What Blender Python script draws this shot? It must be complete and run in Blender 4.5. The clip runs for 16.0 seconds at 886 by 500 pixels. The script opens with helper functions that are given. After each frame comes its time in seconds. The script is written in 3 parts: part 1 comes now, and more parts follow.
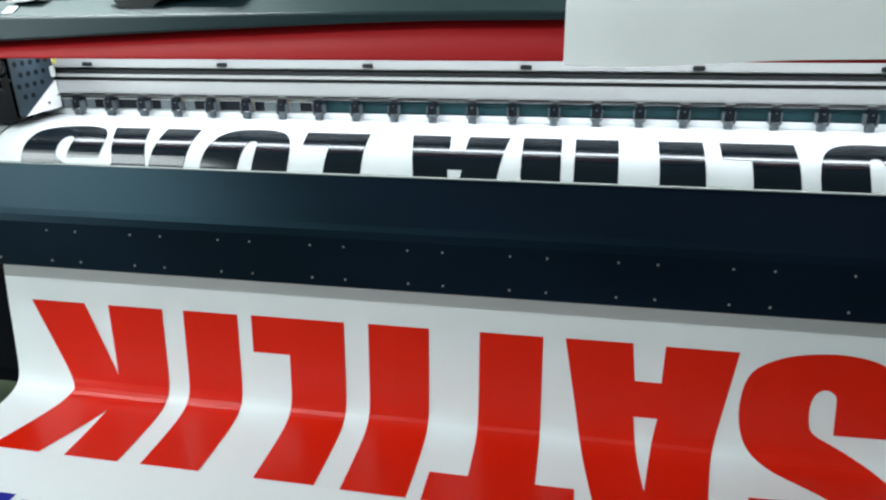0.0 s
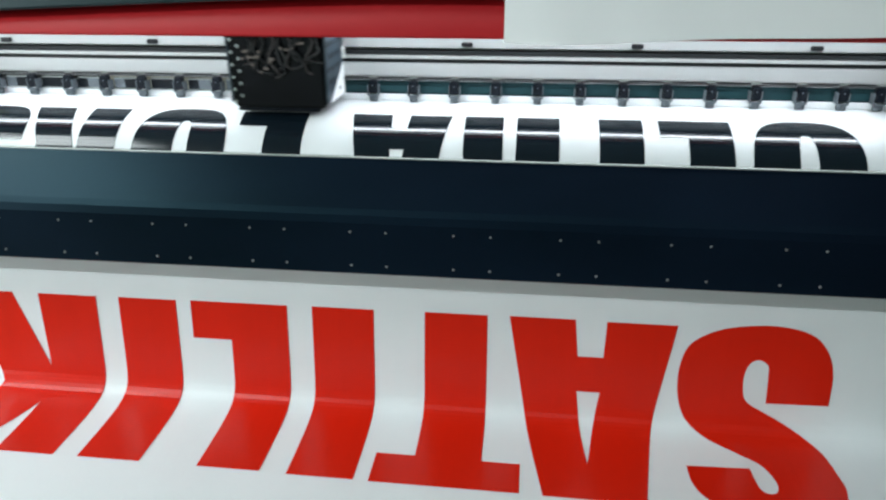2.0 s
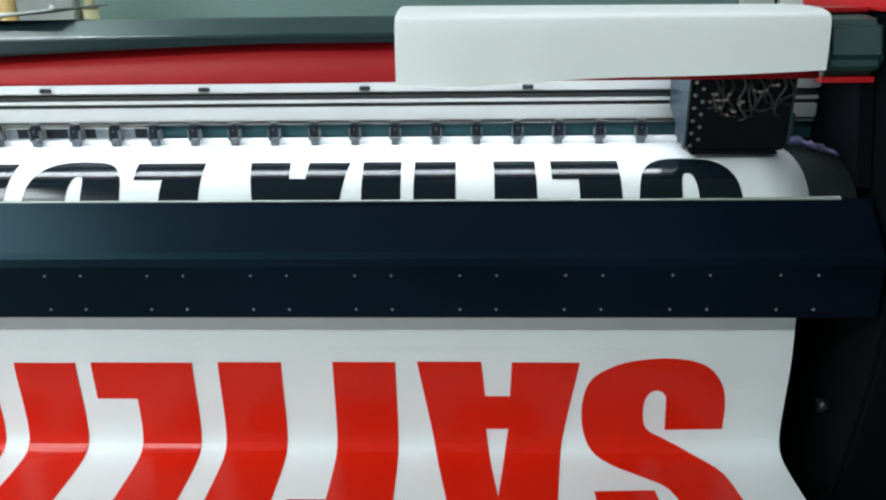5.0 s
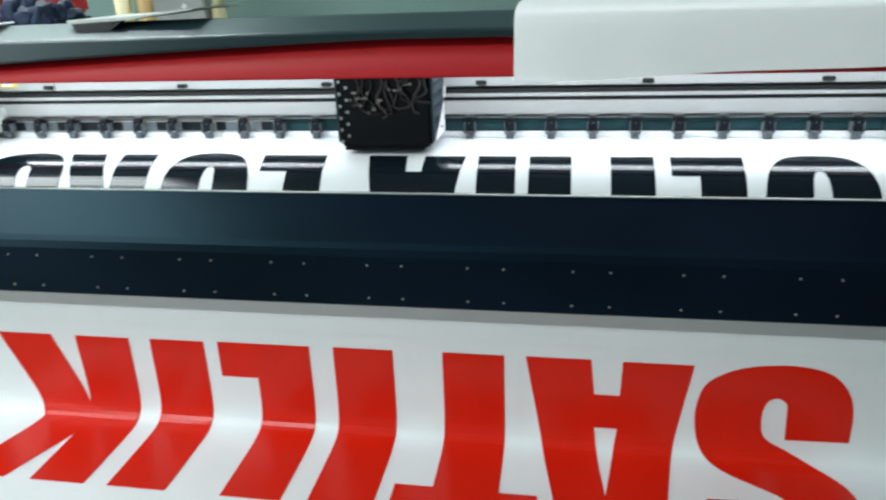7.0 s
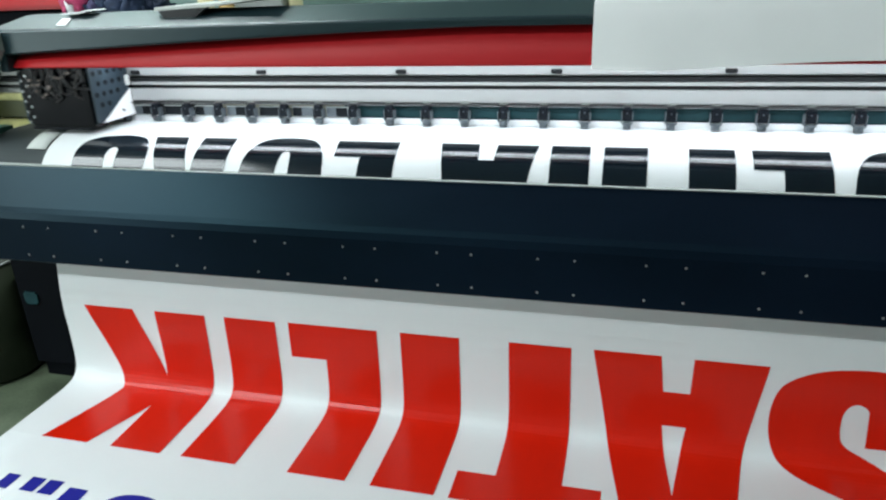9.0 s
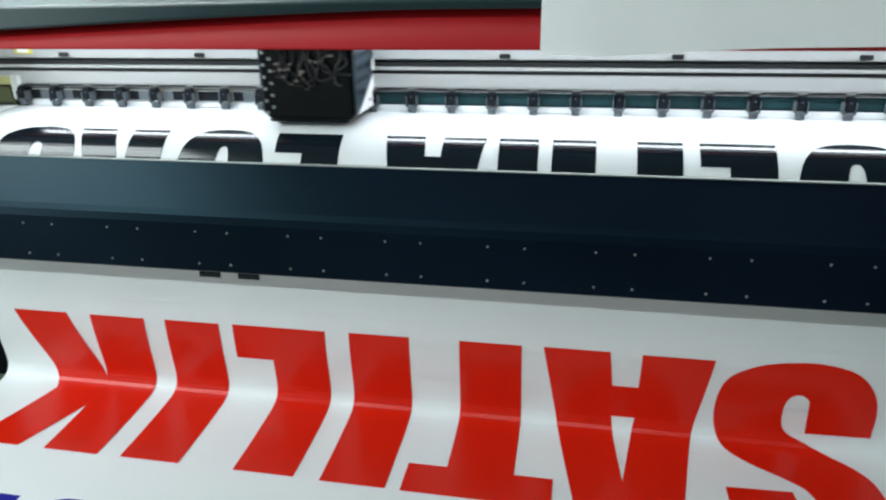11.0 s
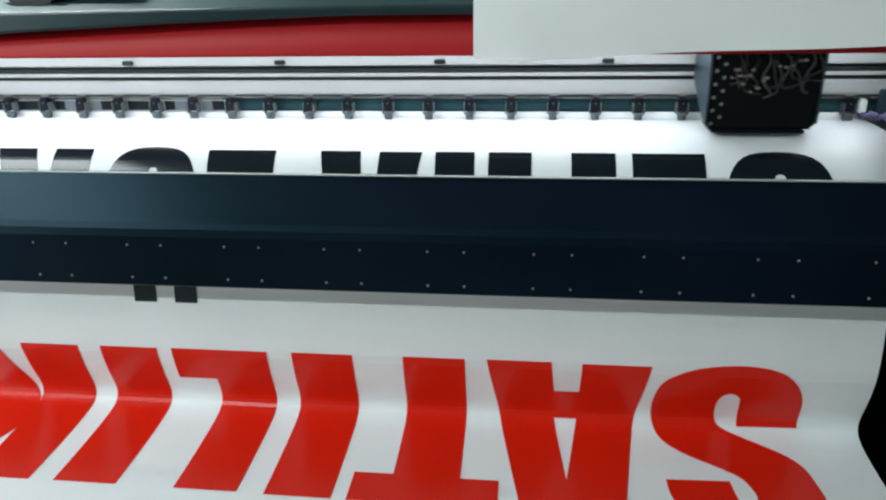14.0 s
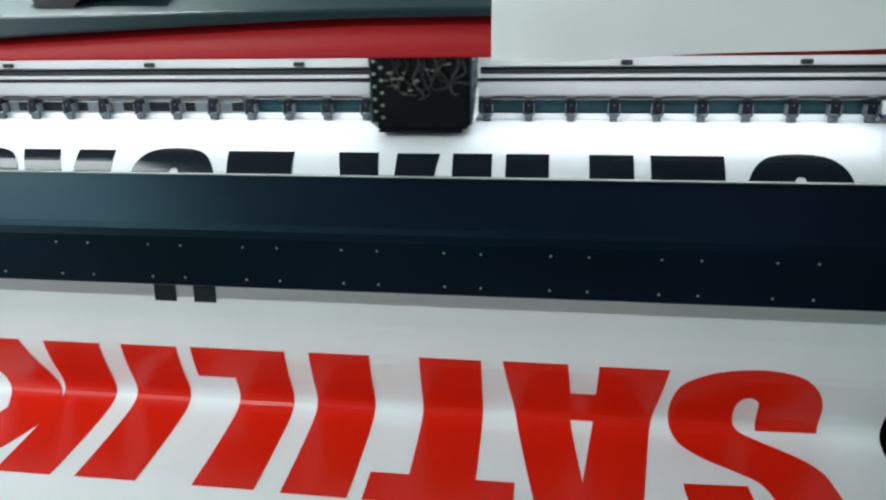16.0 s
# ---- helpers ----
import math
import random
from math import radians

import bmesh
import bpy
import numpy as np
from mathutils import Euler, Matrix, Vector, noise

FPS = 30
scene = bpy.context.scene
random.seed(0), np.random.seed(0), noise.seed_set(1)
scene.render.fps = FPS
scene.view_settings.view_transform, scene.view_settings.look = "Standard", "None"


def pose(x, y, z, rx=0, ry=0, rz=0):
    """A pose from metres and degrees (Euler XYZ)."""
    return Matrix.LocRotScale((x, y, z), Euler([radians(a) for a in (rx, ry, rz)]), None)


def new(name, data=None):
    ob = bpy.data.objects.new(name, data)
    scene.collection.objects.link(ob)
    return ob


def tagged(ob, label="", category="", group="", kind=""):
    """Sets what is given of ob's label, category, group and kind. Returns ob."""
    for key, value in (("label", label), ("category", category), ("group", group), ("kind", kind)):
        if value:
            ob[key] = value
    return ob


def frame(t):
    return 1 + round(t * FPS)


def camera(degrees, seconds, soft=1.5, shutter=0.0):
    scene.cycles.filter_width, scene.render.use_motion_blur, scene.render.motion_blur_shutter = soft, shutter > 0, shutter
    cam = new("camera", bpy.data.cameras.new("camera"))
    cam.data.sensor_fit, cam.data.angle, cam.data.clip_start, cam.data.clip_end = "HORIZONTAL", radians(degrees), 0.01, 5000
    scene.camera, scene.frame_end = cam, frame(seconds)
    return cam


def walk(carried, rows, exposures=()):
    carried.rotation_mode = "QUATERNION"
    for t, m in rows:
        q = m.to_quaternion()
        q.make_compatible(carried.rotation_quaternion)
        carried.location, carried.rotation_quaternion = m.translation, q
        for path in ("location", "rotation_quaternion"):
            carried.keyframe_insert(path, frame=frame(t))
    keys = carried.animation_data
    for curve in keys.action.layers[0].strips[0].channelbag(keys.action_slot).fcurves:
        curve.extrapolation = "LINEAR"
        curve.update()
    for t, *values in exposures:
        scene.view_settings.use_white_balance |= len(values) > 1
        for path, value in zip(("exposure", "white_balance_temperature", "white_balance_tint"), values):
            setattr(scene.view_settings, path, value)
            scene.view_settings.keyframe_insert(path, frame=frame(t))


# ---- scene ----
cam = camera(63.35, 16.0, soft=2.2, shutter=0.5)
walk(cam, [
    (0.0, pose(0.1369, -1.3133, 1.2133, 67.901, 1.154, 11.292)),
    (0.5, pose(0.1365, -1.3133, 1.2137, 67.629, 0.777, 10.073)),
    (1.0, pose(0.1386, -1.3085, 1.2127, 66.592, 0.714, 9.722)),
    (1.5, pose(0.1379, -1.3068, 1.2115, 66.104, 0.431, 8.659)),
    (2.0, pose(0.1404, -1.3050, 1.2146, 66.055, 0.361, 6.986)),
    (2.5, pose(0.1510, -1.3062, 1.2181, 67.972, 0.552, 5.932)),
    (3.0, pose(0.1701, -1.3092, 1.2145, 70.136, 0.533, 4.287)),
    (3.5, pose(0.1907, -1.3144, 1.2137, 70.867, 0.869, 1.953)),
    (3.7, pose(0.1955, -1.3146, 1.2126, 70.648, 0.490, 1.358)),
    (5.8, pose(0.2041, -1.3161, 1.2191, 68.929, 1.555, 2.426)),
    (6.0, pose(0.2041, -1.3161, 1.2191, 68.929, 1.555, 3.276)),
    (6.5, pose(0.1916, -1.3182, 1.2222, 68.614, 1.430, 5.334)),
    (7.0, pose(0.1824, -1.3222, 1.2222, 68.770, 2.079, 9.592)),
    (7.5, pose(0.1812, -1.3255, 1.2175, 68.379, 2.271, 13.275)),
    (8.0, pose(0.1765, -1.3254, 1.2162, 68.412, 2.429, 16.021)),
    (8.5, pose(0.1695, -1.3263, 1.2203, 68.279, 2.237, 15.953)),
    (8.7, pose(0.1695, -1.3263, 1.2203, 68.279, 2.237, 15.553)),
    (10.8, pose(0.1640, -1.3039, 1.2134, 67.037, 1.288, 11.378)),
    (11.0, pose(0.1640, -1.3039, 1.2134, 67.037, 1.288, 10.828)),
    (11.5, pose(0.1714, -1.3017, 1.2095, 66.885, 1.132, 9.079)),
    (12.0, pose(0.1786, -1.2994, 1.2088, 66.694, 0.982, 8.040)),
    (12.5, pose(0.1832, -1.2983, 1.2137, 66.808, 0.938, 6.581)),
    (13.0, pose(0.1821, -1.3010, 1.2146, 67.097, 1.199, 6.440)),
    (13.5, pose(0.1797, -1.3022, 1.2144, 67.321, 1.140, 6.330)),
    (14.0, pose(0.1777, -1.3022, 1.2140, 67.328, 1.196, 6.390)),
    (14.5, pose(0.1771, -1.3047, 1.2139, 67.344, 1.199, 6.630)),
    (15.0, pose(0.1748, -1.3053, 1.2148, 67.320, 1.366, 6.752)),
    (15.5, pose(0.1754, -1.3056, 1.2148, 67.143, 1.584, 7.433)),
    (16.0, pose(0.1790, -1.3032, 1.2164, 67.389, 1.451, 7.803)),
], exposures=[(0, -0.04), (2.0, 0.0), (3.5, 0.12), (6.0, 0.10), (7.5, 0.0), (8.7, -0.05), (11.0, -0.10), (16, -0.12)])

# ---- world and light ----
world = bpy.data.worlds.new("world")
scene.world = world
world.use_nodes = True
wbg = world.node_tree.nodes["Background"]
wbg.inputs["Color"].default_value = (0.55, 0.66, 0.66, 1)
wbg.inputs["Strength"].default_value = 0.09

# (x, y, z, length along x, width, watts)
# the fifth is added, unseen, to brighten the back wall that the hood mirrors
TUBES = [(-1.8, -2.3, 2.72, 1.5, 0.16, 52), (0.0, -2.3, 2.72, 1.5, 0.16, 12), (2.1, -2.3, 2.72, 1.5, 0.16, 3),
         (-2.4, -0.95, 2.72, 1.5, 0.9, 34), (-2.1, 1.22, 2.72, 1.5, 0.16, 60), (0.9, 0.95, 2.72, 1.5, 0.16, 12)]
LED_WATTS = 2.3
TUBE_COLOUR = (0.90, 1.0, 1.02)
# the shop window in the west wall: y from, to, z from, to
WINDOW = (-4.3, -1.9, 0.75, 2.35)
WINDOW_WATTS = 52


def tube_lamps():
    for x, y, z, ln, wd, watts in TUBES:
        la = bpy.data.lights.new("tube_light", "AREA")
        la.shape, la.size, la.size_y = "RECTANGLE", ln, wd
        la.energy, la.color = watts, TUBE_COLOUR
        ob = new("tube_light", la)
        ob.matrix_world = pose(x, y, z - 0.045)
    # daylight in the shop window's opening
    la = bpy.data.lights.new("window_light", "AREA")
    la.shape, la.size, la.size_y = "RECTANGLE", WINDOW[1] - WINDOW[0] - 0.12, WINDOW[3] - WINDOW[2] - 0.12
    la.energy, la.color = WINDOW_WATTS, (0.90, 1.0, 0.99)
    ob = new("window_light", la)
    ob.matrix_world = Matrix.Translation((-4.02, (WINDOW[0] + WINDOW[1]) / 2, (WINDOW[2] + WINDOW[3]) / 2)) @ Matrix(((0, 0, -1, 0), (-1, 0, 0, 0), (0, 1, 0, 0), (0, 0, 0, 1)))
    # the printer's own work light, a strip of diodes under the hood
    la = bpy.data.lights.new("led_strip_light", "AREA")
    la.shape, la.size, la.size_y = "RECTANGLE", 1.81, 0.012
    la.energy, la.color = LED_WATTS, (0.92, 1.0, 1.10)
    ob = new("led_strip_light", la)
    ob.matrix_world = pose(-0.065, -0.064, 1.0655)


tube_lamps()


# ---- materials ----
def mat(name, colour, rough=0.5, metal=0.0, vary=0.12, scale=8.0, bump=0.0, bscale=120.0, spec=0.5, coat=0.0, stretch=(1, 1, 1), tint=(1, 1, 1)):
    """A painted or metal surface with stains at one scale and grain at another."""
    m = bpy.data.materials.new(name)
    m.use_nodes = True
    nt = m.node_tree
    b = nt.nodes["Principled BSDF"]
    b.inputs["Roughness"].default_value = rough
    b.inputs["Metallic"].default_value = metal
    b.inputs["Specular IOR Level"].default_value = spec
    b.inputs["Specular Tint"].default_value = (*tint, 1)
    b.inputs["Coat Weight"].default_value = coat
    tc = nt.nodes.new("ShaderNodeTexCoord")
    mp = nt.nodes.new("ShaderNodeMapping")
    mp.inputs["Scale"].default_value = stretch
    nt.links.new(tc.outputs["Object"], mp.inputs["Vector"])
    n1 = nt.nodes.new("ShaderNodeTexNoise")
    n1.inputs["Scale"].default_value, n1.inputs["Detail"].default_value = scale, 6
    n2 = nt.nodes.new("ShaderNodeTexNoise")
    n2.inputs["Scale"].default_value, n2.inputs["Detail"].default_value = bscale, 3
    for n in (n1, n2):
        nt.links.new(mp.outputs["Vector"], n.inputs["Vector"])
    add = nt.nodes.new("ShaderNodeMath")
    add.operation = "MULTIPLY_ADD"
    nt.links.new(n2.outputs["Fac"], add.inputs[0])
    add.inputs[1].default_value = 0.3
    nt.links.new(n1.outputs["Fac"], add.inputs[2])
    ramp = nt.nodes.new("ShaderNodeValToRGB")
    lo, hi = [c * (1 - vary) for c in colour], [min(1, c * (1 + vary)) for c in colour]
    ramp.color_ramp.elements[0].position, ramp.color_ramp.elements[1].position = 0.4, 0.9
    ramp.color_ramp.elements[0].color, ramp.color_ramp.elements[1].color = (*lo, 1), (*hi, 1)
    nt.links.new(add.outputs[0], ramp.inputs["Fac"])
    nt.links.new(ramp.outputs["Color"], b.inputs["Base Color"])
    rr = nt.nodes.new("ShaderNodeMapRange")
    rr.inputs["To Min"].default_value, rr.inputs["To Max"].default_value = max(0.03, rough * 0.8), min(1, rough * 1.25)
    nt.links.new(n1.outputs["Fac"], rr.inputs["Value"])
    nt.links.new(rr.outputs["Result"], b.inputs["Roughness"])
    if bump:
        bp = nt.nodes.new("ShaderNodeBump")
        bp.inputs["Strength"].default_value, bp.inputs["Distance"].default_value = bump, 0.002
        nt.links.new(n2.outputs["Fac"], bp.inputs["Height"])
        nt.links.new(bp.outputs["Normal"], b.inputs["Normal"])
    return m


def glow(name, colour, strength):
    m = bpy.data.materials.new(name)
    m.use_nodes = True
    b = m.node_tree.nodes["Principled BSDF"]
    b.inputs["Base Color"].default_value = (*colour, 1)
    b.inputs["Emission Color"].default_value = (*colour, 1)
    b.inputs["Emission Strength"].default_value = strength
    return m


VINYL = mat("white_vinyl", (0.78, 0.81, 0.82), 0.4, spec=0.35, vary=0.025, scale=5, bump=0.02, bscale=260)
RED_INK = mat("red_ink", (0.66, 0.015, 0.004), 0.24, spec=0.22, vary=0.06, scale=6)
BLACK_INK = mat("black_ink", (0.005, 0.010, 0.015), 0.13, vary=0.15, scale=6)
BLUE_INK = mat("blue_ink", (0.012, 0.014, 0.25), 0.5, spec=0.2, vary=0.08, scale=6)
# dark blue coat; its tint paints the teal of the mirrored room into the sheen
BAR = mat("dark_blue_coat_teal_sheen", (0.003, 0.0055, 0.0125), 0.34, spec=0.17, tint=(0.28, 0.80, 1.0), vary=0.5, scale=5, bump=0.05, bscale=500, stretch=(0.4, 1, 1))
ROLLBODY = mat("black_roller_body", (0.004, 0.006, 0.010), 0.4, spec=0.2, vary=0.3, scale=60)
STUD = mat("chrome_stud", (0.85, 0.86, 0.87), 0.15, metal=1.0, vary=0.05)
ROLLFRAME = mat("dull_grey_frame", (0.11, 0.13, 0.145), 0.5, metal=0.2, vary=0.2, scale=40)
BEIGE = mat("beige_strip", (0.34, 0.32, 0.24), 0.5, vary=0.3, scale=25)
SIDEPLATE = mat("dark_blue_grey_plate", (0.024, 0.041, 0.055), 0.4, vary=0.2, scale=20)
HOOD = mat("dark_teal_hood", (0.012, 0.028, 0.034), 0.33, spec=0.42, tint=(0.9, 1.0, 1.0), vary=0.15, scale=3, stretch=(0.4, 1, 1))
REDBAND = mat("red_plastic_band", (0.46, 0.011, 0.015), 0.45, spec=0.26, vary=0.1, scale=4, stretch=(0.3, 1, 1), bscale=60)
REDCAP = mat("bright_red_plastic", (0.60, 0.014, 0.02), 0.35, vary=0.08, scale=5)
ALU = mat("brushed_aluminium_beam", (0.50, 0.515, 0.51), 0.38, metal=0.4, vary=0.06, scale=3, bump=0.02, bscale=90, stretch=(0.05, 1, 6))
BLACK = mat("black_plastic", (0.012, 0.013, 0.015), 0.3, vary=0.25, scale=30)
FANPLATE = mat("matt_black_plate", (0.003, 0.005, 0.008), 0.45, spec=0.2, vary=0.3, scale=20)
DARKLINE = mat("dark_groove", (0.005, 0.007, 0.008), 0.5, vary=0.2)
GLOSSBLACK = mat("glossy_black_carriage", (0.004, 0.004, 0.006), 0.22, spec=0.3, vary=0.3, scale=25, bump=0.03, bscale=45)
GREEN = mat("grey_green_strip", (0.015, 0.048, 0.055), 0.45, spec=0.15, vary=0.25, scale=12)
GREY = mat("grey_painted_metal", (0.36, 0.39, 0.37), 0.4, vary=0.12, scale=6)
LIGHTGREY = mat("light_grey_shell", (0.62, 0.65, 0.62), 0.4, vary=0.1, scale=6)
PLATEN = mat("dark_platen_plate", (0.05, 0.06, 0.062), 0.4, vary=0.2, scale=10)
GLINT = mat("brown_glint", (0.21, 0.175, 0.16), 0.25, vary=0.3, scale=60)
YELLOW = mat("pale_yellow_metal", (0.62, 0.60, 0.27), 0.3, metal=0.2, vary=0.3, scale=14)
PANEL = mat("white_cover_sheet", (0.94, 0.945, 0.95), 0.45, vary=0.02, scale=4, bump=0.02, bscale=20)
WALL = mat("green_grey_wall", (0.18, 0.285, 0.26), 0.7, vary=0.12, scale=2.0, bump=0.1, bscale=60)
WHITEWALL = mat("grey_white_wall_paint", (0.34, 0.37, 0.37), 0.8, vary=0.08, scale=2.0, bump=0.1, bscale=60)
FLOOR = mat("worn_olive_floor", (0.085, 0.11, 0.07), 0.4, vary=0.75, scale=5, bump=0.05)
DARKSTAND = mat("black_stand", (0.004, 0.005, 0.007), 0.7, spec=0.06, vary=0.2)
PVC = mat("grey_green_bucket", (0.024, 0.032, 0.018), 0.4, vary=0.15)
OLIVE = mat("dark_olive_metal", (0.075, 0.085, 0.035), 0.35, vary=0.3, scale=10)
SHELLGREEN = mat("sea_green_shell", (0.035, 0.11, 0.09), 0.35, vary=0.2, scale=8)
CABLE = mat("grey_pink_cable", (0.04, 0.034, 0.034), 0.35, vary=0.5, scale=60)
NAVY = mat("navy_cloth", (0.015, 0.03, 0.07), 0.7, vary=0.5, scale=30)
TEAL = mat("teal_end_cheek", (0.022, 0.068, 0.068), 0.36, vary=0.2, scale=6)
LABEL = mat("yellow_label", (0.75, 0.66, 0.10), 0.5, vary=0.05)
CARD = mat("brown_card_tube", (0.42, 0.28, 0.10), 0.7, vary=0.15, scale=20)
CREAM = mat("cream_card", (0.62, 0.58, 0.34), 0.7, vary=0.1)
RAG = mat("purple_and_white_rag", (0.10, 0.09, 0.19), 0.8, vary=0.95, scale=30)
PINK = mat("pink_print", (0.55, 0.06, 0.16), 0.4, vary=0.5, scale=30)
LAMPGLOW = glow("tube_diffuser_glow", TUBE_COLOUR, 4.0)
SCREW = mat("zinc_screw", (0.5, 0.5, 0.5), 0.3, metal=0.7)


# ---- mesh helpers ----
def box(bm, x0, x1, y0, y1, z0, z1, bevel=0.0):
    vs = [bm.verts.new((x, y, z)) for x in (x0, x1) for y in (y0, y1) for z in (z0, z1)]
    fs = [bm.faces.new([vs[i] for i in q]) for q in ((0, 1, 3, 2), (4, 6, 7, 5), (0, 4, 5, 1), (2, 3, 7, 6), (0, 2, 6, 4), (1, 5, 7, 3))]
    if bevel:
        es = list({e for f in fs for e in f.edges})
        bmesh.ops.bevel(bm, geom=es, offset=bevel, segments=2, affect="EDGES")
    return bm


def prism(bm, pts, x0, x1, bevel=0.0):
    """A closed outline in (y, z), drawn along x."""
    a = [bm.verts.new((x0, y, z)) for y, z in pts]
    b = [bm.verts.new((x1, y, z)) for y, z in pts]
    n = len(pts)
    fs = [bm.faces.new(a), bm.faces.new(b[::-1])]
    for i in range(n):
        fs.append(bm.faces.new((a[i], b[i], b[(i + 1) % n], a[(i + 1) % n])))
    bmesh.ops.recalc_face_normals(bm, faces=fs)
    if bevel:
        bmesh.ops.bevel(bm, geom=list({e for f in fs for e in f.edges}), offset=bevel, segments=2, affect="EDGES")
    return bm


def slab(bm, pts, y0, y1, bevel=0.0):
    """A closed outline in (x, z), drawn along y."""
    a = [bm.verts.new((x, y0, z)) for x, z in pts]
    b = [bm.verts.new((x, y1, z)) for x, z in pts]
    n = len(pts)
    fs = [bm.faces.new(a), bm.faces.new(b[::-1])]
    for i in range(n):
        fs.append(bm.faces.new((a[i], b[i], b[(i + 1) % n], a[(i + 1) % n])))
    bmesh.ops.recalc_face_normals(bm, faces=fs)
    if bevel:
        bmesh.ops.bevel(bm, geom=list({e for f in fs for e in f.edges}), offset=bevel, segments=2, affect="EDGES")
    return bm


def tube(bm, p, q, r, n=14):
    p, q = Vector(p), Vector(q)
    m = Matrix.Translation((p + q) / 2) @ (q - p).to_track_quat("Z", "Y").to_matrix().to_4x4()
    bmesh.ops.create_cone(bm, cap_ends=True, segments=n, radius1=r, radius2=r, depth=(q - p).length, matrix=m)
    return bm


def link(name, bm, material, smooth=False):
    me = bpy.data.meshes.new(name)
    bmesh.ops.recalc_face_normals(bm, faces=bm.faces)
    bm.to_mesh(me)
    bm.free()
    me.materials.append(material)
    if smooth:
        for f in me.polygons:
            f.use_smooth = True
    return new(name, me)


def part(name, bm, material, parent, label="", smooth=False):
    ob = link(name, bm, material, smooth)
    ob.parent = parent
    if label:
        tagged(ob, label)
    return ob


def B():
    return bmesh.new()


# ---- the room ----
def room():
    tagged(link("floor", box(B(), -4, 4, -4.6, 1.75, -0.1, 0), FLOOR), "worn olive-grey workshop floor", "floor", kind="structure")
    tagged(link("ceiling", box(B(), -4, 4, -4.6, 1.75, 2.8, 2.9), WHITEWALL), "plain white workshop ceiling", "ceiling", kind="structure")
    tagged(link("wall_north", box(B(), -4, 4, 1.6, 1.75, 0, 2.8), WALL), "dull green-grey painted workshop wall", "wall", kind="structure")
    tagged(link("wall_south", box(B(), -4, 4, -4.75, -4.6, 0, 2.8), WHITEWALL), "plain white workshop wall", "wall", kind="structure")
    y0, y1, z0, z1 = WINDOW
    bm = B()
    box(bm, -4.15, -4, -4.6, y0, 0, 2.8)
    box(bm, -4.15, -4, y1, 1.6, 0, 2.8)
    box(bm, -4.15, -4, y0, y1, 0, z0)
    box(bm, -4.15, -4, y0, y1, z1, 2.8)
    tagged(link("wall_west", bm, WHITEWALL), "plain white workshop wall with a shop window", "wall", kind="structure")
    win = tagged(new("window_1"), "wide shop window letting daylight in", "window", kind="structure")
    bm = B()
    for a, b, c, d in ((y0, y1, z0, z0 + 0.05), (y0, y1, z1 - 0.05, z1), (y0, y0 + 0.05, z0 + 0.05, z1 - 0.05), (y1 - 0.05, y1, z0 + 0.05, z1 - 0.05)):
        box(bm, -4.12, -4.06, a, b, c, d)
    part("window_frame", bm, LIGHTGREY, win)
    part("pane", box(B(), -4.095, -4.085, y0 + 0.05, y1 - 0.05, z0 + 0.05, z1 - 0.05), PANEL, win, "frosted white pane")
    tagged(link("wall_east", box(B(), 4, 4.15, -4.6, 1.6, 0, 2.8), WALL), "dull green-grey workshop wall", "wall", kind="structure")
    for x, y, z, ln, wd, w in TUBES:
        t = tagged(new("ceiling_light"), "long white fluorescent ceiling light", "ceiling light", group="ceiling lights")
        t.location = (x, y, z)
        part("frame", box(B(), -ln / 2, ln / 2, -wd / 2, wd / 2, 0.0, 0.08, 0.01), LIGHTGREY, t)
        part("diffuser", box(B(), -ln / 2 + 0.02, ln / 2 - 0.02, -wd / 2 + 0.02, wd / 2 - 0.02, -0.03, 0.0, 0.01), LAMPGLOW, t)


room()

# ---- the banner's way: over the platen, down behind the dryer bar, forward; its slack grows with each feed ----
def rounded(pts, times):
    for _ in range(times):
        out = [pts[0]]
        for a, b in zip(pts, pts[1:]):
            out += [tuple(0.75 * p + 0.25 * q for p, q in zip(a, b)), tuple(0.25 * p + 0.75 * q for p, q in zip(a, b))]
        pts = out + [pts[-1]]
    return pts


UP = rounded([(0.16, 0.927), (-0.06, 0.927), (-0.085, 0.9262), (-0.105, 0.9225), (-0.125, 0.9165), (-0.145, 0.9075), (-0.160, 0.8975), (-0.173, 0.885), (-0.183, 0.871),
              (-0.192, 0.853), (-0.198, 0.83), (-0.202, 0.80), (-0.204, 0.75), (-0.2065, 0.67)], 2)
HANG = [[(-0.217, 0.60), (-0.2255, 0.53), (-0.2335, 0.465), (-0.240, 0.437), (-0.254, 0.420), (-0.28, 0.411), (-0.33, 0.407)],
        [(-0.2185, 0.59), (-0.218, 0.51), (-0.2195, 0.455), (-0.226, 0.428), (-0.242, 0.413), (-0.275, 0.408), (-0.33, 0.407)],
        [(-0.2225, 0.575), (-0.220, 0.50), (-0.2155, 0.452), (-0.2175, 0.430), (-0.230, 0.4145), (-0.265, 0.410), (-0.33, 0.407)],
        [(-0.2245, 0.56), (-0.2145, 0.50), (-0.201, 0.457), (-0.1985, 0.437), (-0.207, 0.4205), (-0.238, 0.412), (-0.33, 0.407)]]
FED = [0.0, 0.0165, 0.0365, 0.057]
AHEAD = [(-0.42, 0.406), (-0.60, 0.406), (-0.645, 0.40), (-0.68, 0.375), (-0.70, 0.33), (-0.71, 0.02)]
M_REST = 0.925  # from here on the printed banner lies still


def lengths(pts):
    return np.concatenate([[0], np.cumsum(np.hypot(*np.diff(np.array(pts), axis=0).T))])


